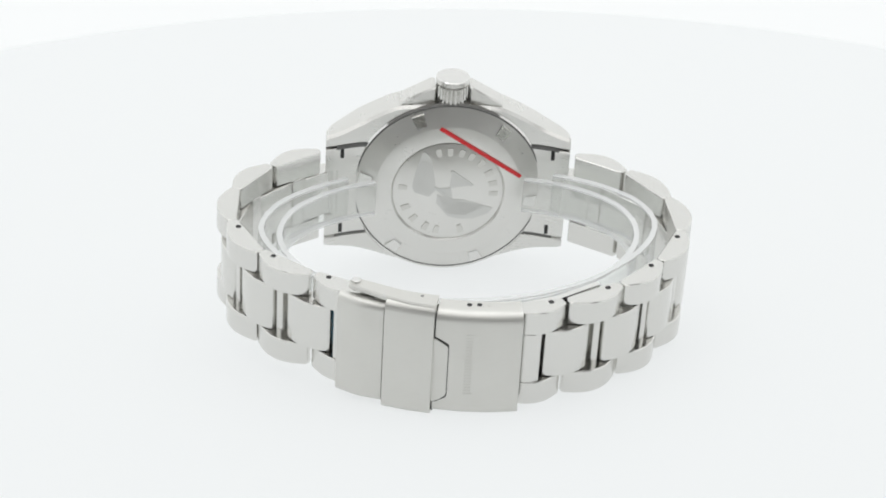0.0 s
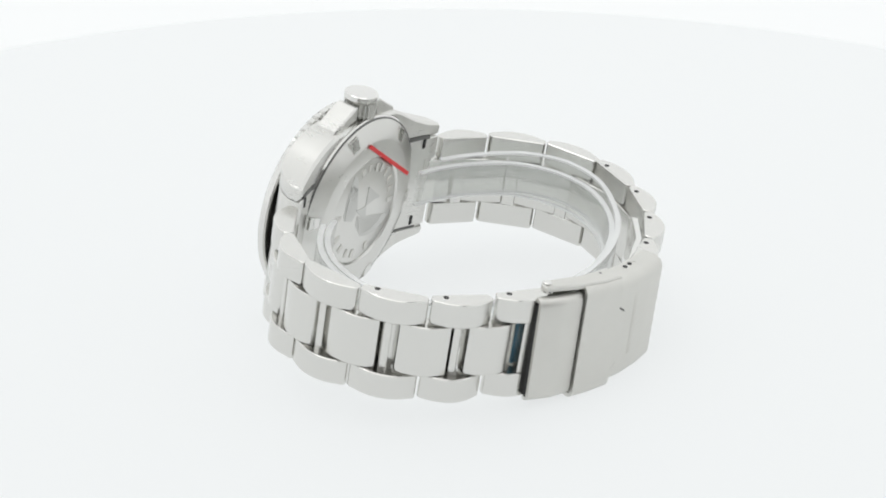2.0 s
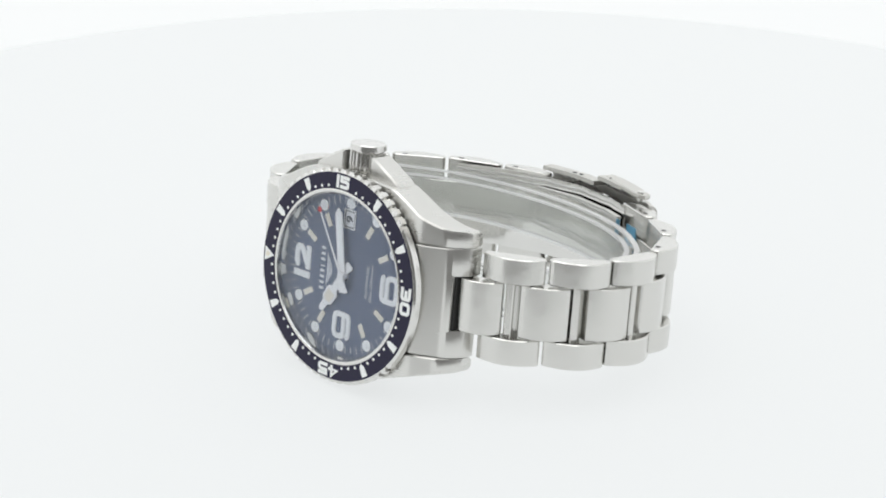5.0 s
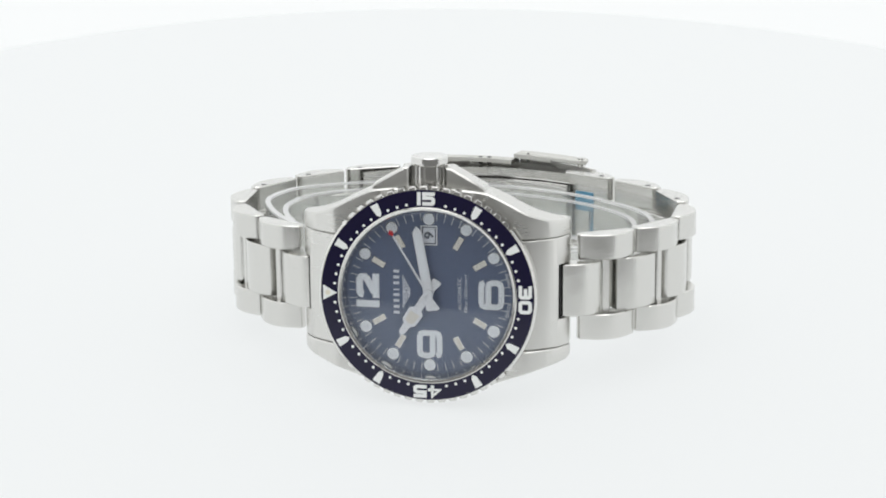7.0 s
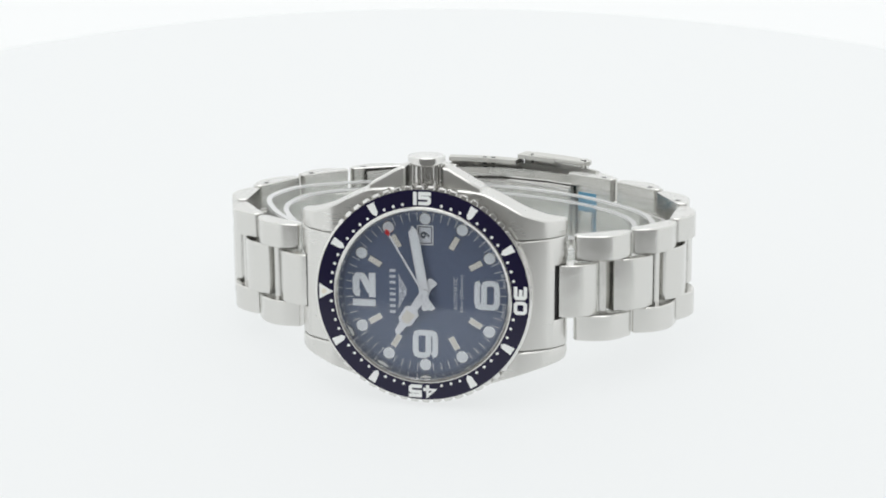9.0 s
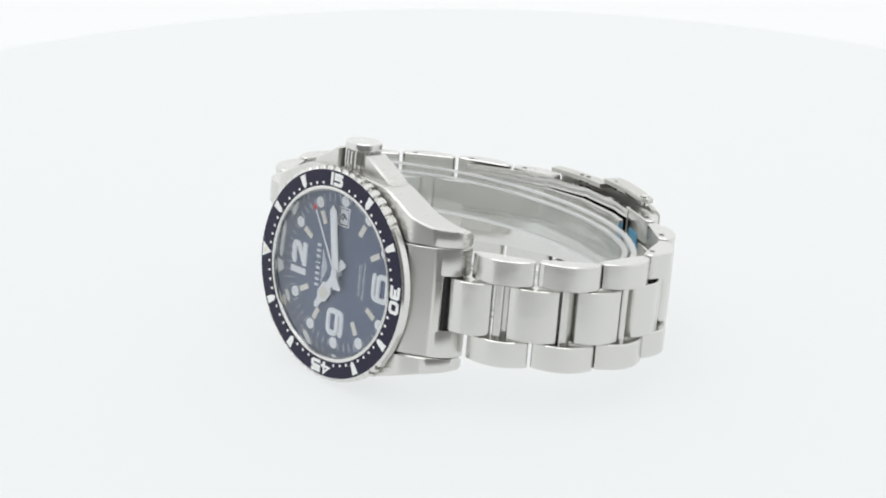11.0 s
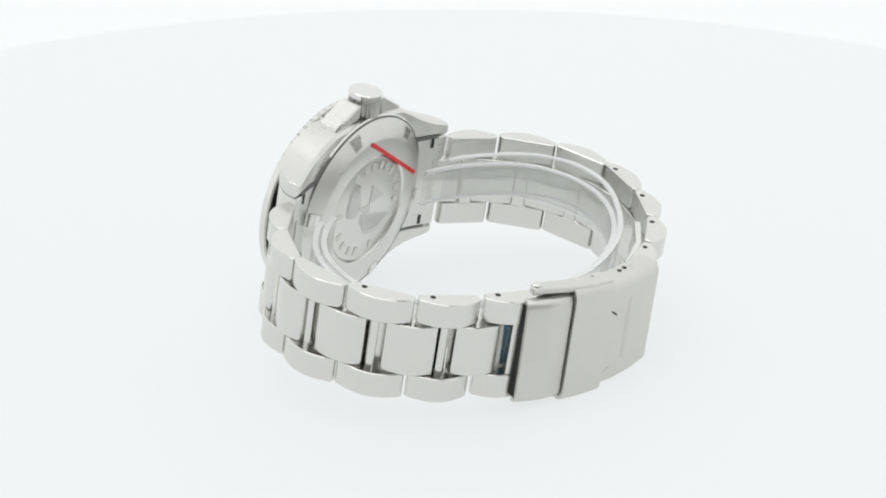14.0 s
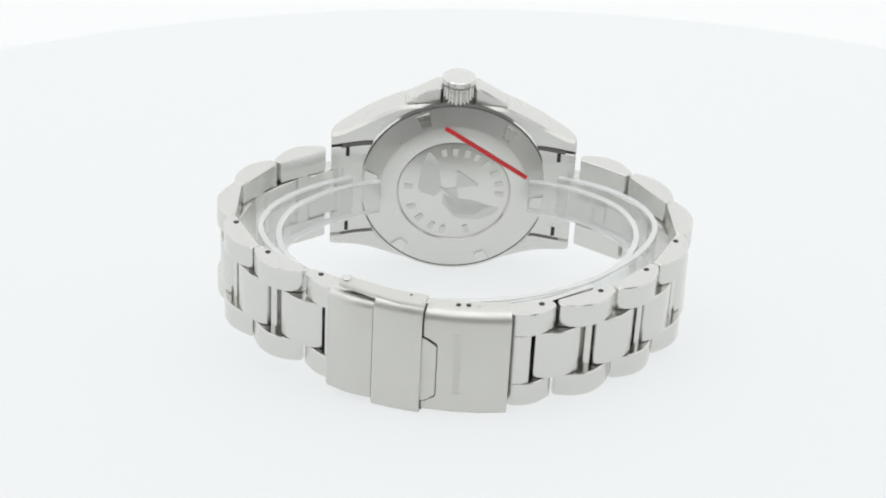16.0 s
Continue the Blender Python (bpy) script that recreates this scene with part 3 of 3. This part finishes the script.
def build_end_links():
    for side in (1, -1):
        bm = bmesh.new()
        xs = [16.5 + 7.0 * i / 12 for i in range(13)]
        ring_mesh(bm, [[(side * p[0], p[1] + 0.12, p[2]) for p in section(x, -10.4, 10.4, 0.2, 0.2)] for x in xs])
        for z0, z1 in ((5.2, 10.4), (-10.4, -5.2)):
            xs = [23.3 + 1.8 * i / 8 for i in range(9)]
            ring_mesh(bm, [[(side * p[0], p[1] + 0.12, p[2]) for p in section(x, z0, z1, 0.2, 0.2)] for x in xs])
        ring_mesh(bm, [[(side * x, y, z) for y, z in ((10.2, -5.3), (11.2, -5.3), (11.2, 5.3), (10.2, 5.3))] for x in (22.5, 25.0)])
        link_end = part("end_link", bm, BRUSHED_LONG, watch, "curved steel end link fitted between the lugs")
        # thin black box put in as the slot's shade, over steel that renders bright
        bm = bmesh.new()
        box(bm, side * 23.65 - 0.12, side * 23.65 + 0.12, 6.9, 10.4, -5.1, 5.2, 0.03)
        part("slot_shade", bm, DARK, link_end)
        for z0 in (8.0, -10.0):
            bm = bmesh.new()
            top = z0 > 0
            line = [(16.5 + 0.8 * i, smooth(16.5 + 0.8 * i, BACK)) for i in range(9)]
            # grey band paints the shade between lug and end link
            w0, w1 = (10.1, 10.95) if top else (-10.75, -10.2)
            ring_mesh(bm, [[(side * x, y - 0.5, w0), (side * x, y + 0.14, w0), (side * x, y + 0.05, w1), (side * x, y - 0.5, w1)] for x, y in line])
            part("lug_gap_shade", bm, GROOVE, link_end)
            bm = bmesh.new()
            # black block paints the shaded slot, which isn't cut
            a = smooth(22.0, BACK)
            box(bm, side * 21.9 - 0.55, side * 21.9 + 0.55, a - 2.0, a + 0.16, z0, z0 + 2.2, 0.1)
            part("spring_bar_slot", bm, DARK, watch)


# clasp: outer line of the folded cover
COVER = [(24.2, 66.0), (20.0, 68.5), (15.4, 70.5), (11.0, 72.1), (6.4, 73.3), (1.2, 74.2), (-4.4, 74.5), (-10.0, 74.2)]


def cover_at(s):
    f = s * (len(COVER) - 1)
    i = min(int(f), len(COVER) - 2)
    f -= i
    return tuple(a + (b - a) * f for a, b in zip(COVER[i], COVER[i + 1]))


def shell(s0, s1, out, thick, z0, z1, side_depth=0.0, steps=12, bow=0.0):
    """Curved plate along the clasp's line from s0 to s1, with side walls turned inwards."""
    bm = bmesh.new()
    rings = []
    for k in range(steps + 1):
        s = s0 + (s1 - s0) * k / steps
        x, y = cover_at(s)
        xa, ya = cover_at(max(0, s - 0.02))
        xb, yb = cover_at(min(1, s + 0.02))
        l = math.hypot(xb - xa, yb - ya)
        n = (-(yb - ya) / l, (xb - xa) / l)
        if n[1] < 0:
            n = (-n[0], -n[1])
        o = out + bow * math.sin(math.pi * k / steps)
        zc = 1.9 + 0.09 * (y - 66.5)

        def at(d, z, x=x, y=y, n=n, zc=zc):
            return (x + n[0] * d, y + n[1] * d - 0.06 * z, zc + z)
        c = min(1.9, side_depth * 0.8)
        rings.append([at(o - side_depth, z0), at(o - c, z0), at(o - c * 0.62, z0 + c * 0.08), at(o - c * 0.29, z0 + c * 0.29), at(o - c * 0.08, z0 + c * 0.62), at(o, z0 + c),
                      at(o, z1 - c), at(o - c * 0.08, z1 - c * 0.62), at(o - c * 0.29, z1 - c * 0.29), at(o - c * 0.62, z1 - c * 0.08), at(o - c, z1), at(o - side_depth, z1),
                      at(o - side_depth, z1 - 0.9), at(o - thick, z1 - 0.9), at(o - thick, z0 + 0.9), at(o - side_depth, z0 + 0.9)])
    ring_mesh(bm, rings)
    return bm


def cover_plate(outline, low, high):
    """A thin plate of outline (s, z) that follows the clasp's line, between two heights over it."""
    bm = bmesh.new()
    rings = []
    for d, cut in ((low, 0.0), (high - 0.1, 0.0), (high, 0.004)):
        ring = []
        for s, z in outline:
            x, y = cover_at(s - cut if s > 0.6 else s)
            ring.append((x, y + d - 0.06 * z, 1.9 + 0.09 * (y - 66.5) + z))
        rings.append(ring)
    ring_mesh(bm, rings)
    return bm


# end of the cover's pivot pin
HOLE = (9.0, 69.0, 13.88)


def build_clasp():
    clasp = new("folding_clasp")
    clasp.parent = watch
    clasp["label"] = "satin steel folding clasp with safety cover"
    part("safety_cover", shell(0.0, 0.270, 0.05, 0.75, -11.2, 9.9, 1.9, 12, 0.3), SATIN, clasp)
    part("cover_plate", shell(0.280, 0.558, 0.7, 1.0, -12.1, 11.2, 4.7, 12), SATIN, clasp)
    part("clasp_body", shell(0.566, 0.982, -0.2, 0.9, -11.7, 10.0, 4.7, 14), SATIN, clasp)
    # near-black liner added as painted shade under the cover's end
    part("clasp_gap_shade", shell(0.004, 0.07, -0.72, 1.5, -10.6, 9.2, 2.0, 4), DARK, clasp, "near-black liner that paints the shade in the clasp's end gap")
    part("clasp_floor", shell(0.075, 0.97, -1.5, 0.4, -10.0, 9.0, 0.5, 12), SATIN, clasp)
    # grey strips under the plate joints, put in as the seams' shade
    for s0, s1, out, z0, z1 in ((0.268, 0.282, -0.6, -11.0, 9.2), (0.556, 0.568, -0.75, -11.5, 9.6)):
        part("seam_shade", shell(s0, s1, out, 0.3, z0, z1, 0.35, 2), GROOVE, clasp)
    # lock tab with slanted ends; a black plate round it paints its edge shade
    part("tab_gap_shade", cover_plate([(0.55, 5.0), (0.585, 4.7), (0.637, 3.6), (0.642, 3.1), (0.642, -7.4), (0.637, -7.9), (0.585, -9.0), (0.55, -9.2)], -0.5, -0.185), DARK, clasp)
    part("lock_tab", cover_plate([(0.55, 4.7), (0.58, 4.4), (0.628, 3.3), (0.634, 2.8), (0.634, -7.1), (0.628, -7.6), (0.58, -8.7), (0.55, -8.9)], -0.3, 0.02), SATIN, clasp)
    # arm with hinge pin along the upper side
    bm = bmesh.new()
    prism(bm, [(22.2, 65.2), (22.0, 63.8), (20.8, 63.1), (19.4, 63.6), (7.0, 69.6), (6.6, 72.4), (11.0, 71.2), (16.3, 68.8)], 12.7, 13.85,
          lambda a, b, w: (a, b, w), 0.25)
    part("cover_arm", bm, SATIN, clasp)
    for x, y, r, w in ((20.8, 64.2, 0.9, 14.2),):
        bm = bmesh.new()
        ring_mesh(bm, [[(x + r * q * math.cos(i * math.pi / 9), y + r * q * math.sin(i * math.pi / 9), z) for i in range(18)] for q, z in ((1, 12.2), (1, w - 0.1), (0.85, w))])
        part("hinge_pin", bm, POLISHED, clasp)
    bm = bmesh.new()
    ring_mesh(bm, [[(HOLE[0] + 0.3 * math.cos(i * math.pi / 6), HOLE[1] + 0.3 * math.sin(i * math.pi / 6), z) for i in range(12)] for z in (12.0, HOLE[2])])
    part("pin_end", bm, GROOVE, clasp)
    # plugs in place of holes, the first two black to paint their shade
    for k in range(3):
        bm = bmesh.new()
        x, y = 0.4 - k * 1.85, 70.0
        ring_mesh(bm, [[(x + 0.48 * math.cos(i * math.pi / 7), y + 0.48 * math.sin(i * math.pi / 7), z) for i in range(14)] for z in (11.2, 12.68)])
        part("adjustment_hole", bm, DARK if k < 2 else SATIN, clasp)
    for i in range(20):
        z, tall = -4.4 + i * 0.66, 1.7 if i in (0, 8, 19) else 1.3
        bm = bmesh.new()
        ring_mesh(bm, [[(x, cover_at(0.722 + (1.0 - x) * 0.026)[1] - 0.2 + d - 0.06 * (z + e - 2.6), z + e) for x, e in ((1.0, 0), (1.0 - tall, 0), (1.0 - tall, 0.32), (1.0, 0.32))] for d in (-0.3, 0.06)])
        part("engraved_name_bar", bm, SATIN, clasp)
    # added block that closes the clasp's cavity so its end gap darkens
    bm = bmesh.new()
    box(bm, -2.0, 4.0, 68.0, 72.6, -6.5, 10.5, 0.3)
    part("cavity_block", bm, SATIN, clasp)
    # folding blades inside
    for line, z0, z1 in (([(19.0, 63.0), (13, 65.6), (3, 68.2), (-7, 68.4), (-17, 65.0), (-25, 60.0)], -7.0, 9.6),
                         ([(18.5, 61.2), (14, 63.4), (3, 66.4), (-8, 66.8)], -5.5, 7.5)):
        bm = bmesh.new()
        rings = []
        for i, (x, y) in enumerate(line):
            zc = centre_z(x, y)
            rings.append([(x, y, zc + z0), (x, y, zc + z1), (x * 0.98, y - 1.0, zc + z1), (x * 0.98, y - 1.0, zc + z0)])
        ring_mesh(bm, rings)
        part("folding_blade", bm, POLISHED, clasp)
    # last link by the clasp: painted blue reflection in the slit, blue film inside
    (ax, ay), (bx, by) = SIX[5], SIX[6]
    l = math.hypot(bx - ax, by - ay)
    u = ((bx - ax) / l, (by - ay) / l)
    n = (u[1], -u[0])
    zc = centre_z(ax, (ay + by) / 2)
    for f0, f1, v0, v1, z0, z1 in ((0.40, 0.45, -1.8, -1.5, -4.9, 4.9), (0.36, 0.70, -2.75, -2.55, 2.4, 6.4)):
        bm = bmesh.new()
        ring_mesh(bm, [[(ax + u[0] * l * f + n[0] * v, ay + u[1] * l * f + n[1] * v, zc + z) for f, v in ((f0, v0), (f1, v0), (f1, v1), (f0, v1))] for z in (z0, z1)])
        part("film_and_reflection", bm, BLUE_STRIP, watch, "blue strips: protective film inside, painted reflection in the slit")


# ---- clear cuff inside the bracelet ----
cuff = tagged(new("plastic_cuff"), "clear plastic display cuff inside the steel bracelet", "display cuff")


CUFF_TOP = [(11, 5.0), (15, 6.2), (28, 7.7), (45, 8.3), (65, 8.0)]


def cuff_wall(name, line, z0, z1, thick):
    bm = bmesh.new()
    n = len(line)
    rings = []
    for i, (x, y) in enumerate(line):
        xa, ya = line[max(0, i - 1)]
        xb, yb = line[min(n - 1, i + 1)]
        l = math.hypot(xb - xa, yb - ya)
        q = ((yb - ya) / l * thick / 2, -(xb - xa) / l * thick / 2)
        zc = lerp(y, CUFF_TOP) - 0.035 * (x + 38)
        rings.append([(x - q[0], y - q[1], zc + z0), (x + q[0], y + q[1], zc + z0), (x + q[0], y + q[1], zc + z1), (x - q[0], y - q[1], zc + z1)])
    ring_mesh(bm, rings)
    ob = part(name, bm, PLASTIC, cuff, smooth=50)
    ob.visible_shadow = False
    for w, h in ((z0 - 0.3, 0.3), (z1, 0.4)):
        bm = bmesh.new()
        ring_mesh(bm, [[(p[0], p[1], p[2] - z0 + w + d) for p, d in zip((r[0], r[1], r[1], r[0]), (0, 0, h, h))] for r in rings])
        rim = part("rim", bm, PLASTIC_RIM, ob, smooth=50)
        rim.visible_shadow = False


def build_cuff():
    def arc(rx, ry, cy, a0, a1, n=44):
        return [(rx * math.sin(radians(a0 + (a1 - a0) * i / n)) - 0.4, cy - ry * math.cos(radians(a0 + (a1 - a0) * i / n))) for i in range(n + 1)]
    cuff_wall("inner_wall", arc(35, 25.0, 36.6, 26, 334), -7.0, 0.0, 1.1)
    inner, outer = arc(35, 25.0, 36.6, 33, 327), arc(38.8, 26.6, 37.6, 33, 327)
    line = []
    for i, (p, q) in enumerate(zip(inner, outer)):
        away = abs(33 + 294 * i / 44 - 180)
        f = min(1.0, max(0.32, (away - 35) / 60))
        line.append(tuple(a + (b - a) * f for a, b in zip(p, q)))
    cuff_wall("outer_wall", line, -7.6, 1.3, 1.1)


# ---- turntable, backdrop ----
def build_set():
    bm = bmesh.new()
    # grey base; emission stands in for the light falling on the white table
    acrylic = glowing("self_lit_white", (0.16, 0.163, 0.164), 0.715, (0.970, 0.995, 0.998))
    t = new("turntable")

    def turned(bm, rows, caps):
        ring_mesh(bm, [[(r * 1000 * math.cos(2 * math.pi * i / 160), r * 1000 * math.sin(2 * math.pi * i / 160), z * 1000) for i in range(160)] for r, z in rows], caps=caps)
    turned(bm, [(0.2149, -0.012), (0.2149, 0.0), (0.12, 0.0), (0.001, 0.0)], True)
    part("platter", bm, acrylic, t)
    bm = bmesh.new()
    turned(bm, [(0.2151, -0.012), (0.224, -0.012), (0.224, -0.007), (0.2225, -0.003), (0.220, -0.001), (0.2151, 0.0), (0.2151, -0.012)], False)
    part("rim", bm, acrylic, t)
    tagged(t, "round matt white turntable under the watch", "turntable")
    bm = bmesh.new()
    rows = [(0.001, -0.0125), (0.5, -0.0125), (0.62, 0.02), (0.66, 0.05)]

    def sweep(bm, rows, a0, a1, n=72):
        cols = []
        for i in range(n + 1):
            a = radians(a0 + (a1 - a0) * i / n)
            cols.append([(r * 1000 * math.cos(a), r * 1000 * math.sin(a), z * 1000) for r, z in rows])
        ring_mesh(bm, cols, closed=False, caps=False)
    # the floor's lit look is put in as emission
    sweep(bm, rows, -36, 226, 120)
    b = part("backdrop", bm, glowing("self_lit_floor", (0.30, 0.30, 0.30), 0.625, (0.975, 0.998, 1.0)), None)
    tagged(b, "white floor round the turntable, its brightness put in as glow", kind="structure")
    # unseen glowing shell added for bright steel reflections, left open towards the camera
    cloth = glowing("added_tent_glow", (0.30, 0.30, 0.30), 0.75, (0.98, 0.998, 1.0))
    bm = bmesh.new()
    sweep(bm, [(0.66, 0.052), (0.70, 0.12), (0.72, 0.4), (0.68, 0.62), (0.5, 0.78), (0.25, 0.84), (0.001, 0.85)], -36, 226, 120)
    w = part("unseen_tent_shell", bm, cloth, None)
    tagged(w, "unseen glowing shell, added as tent wall and roof to light the steel", kind="structure")
    return t


build_case()
build_crown()
build_bezel()
build_dial()
build_caseback()
build_end_links()
bracelet(SIX, 1)
bracelet(TWELVE, -1)
build_clasp()
build_cuff()
turntable = build_set()

# ---- turning: the table swings to and fro about the z axis ----
REST = pose(-0.000925, -0.033323, 0.021245, -9.8252, -2.2343, -2.0427)
TURN = [(0.0, -173.17), (0.5, -160.18), (1.0, -146.28), (1.5, -133.31), (2.0, -119.36), (2.5, -106.49), (3.0, -92.49), (3.5, -79.77), (4.0, -65.83),
        (4.2, -60.36), (4.88, -43.9), (5.38, -32.6), (5.84, -24.2), (6.3, -17.06), (6.5, -14.09), (7.0, -7.6), (7.5, -2.94), (7.95, 0.0), (8.2, -1.24),
        (8.88, -7.4), (9.38, -13.9), (9.84, -20.7), (10.3, -28.34), (10.5, -32.48), (11.0, -43.86), (11.5, -55.17), (12.0, -69.03), (12.5, -81.87),
        (13.0, -95.78), (13.5, -108.75), (14.0, -122.67), (14.5, -135.64), (15.0, -149.53), (15.5, -162.39), (16.0, -176.2)]


def motions():
    for thing, rest in ((watch, REST), (cuff, REST), (turntable, pose(0, 0, 0))):
        walk(thing, [(t, pose(0, 0, 0, 0, 0, a) @ rest) for t, a in TURN])


motions()
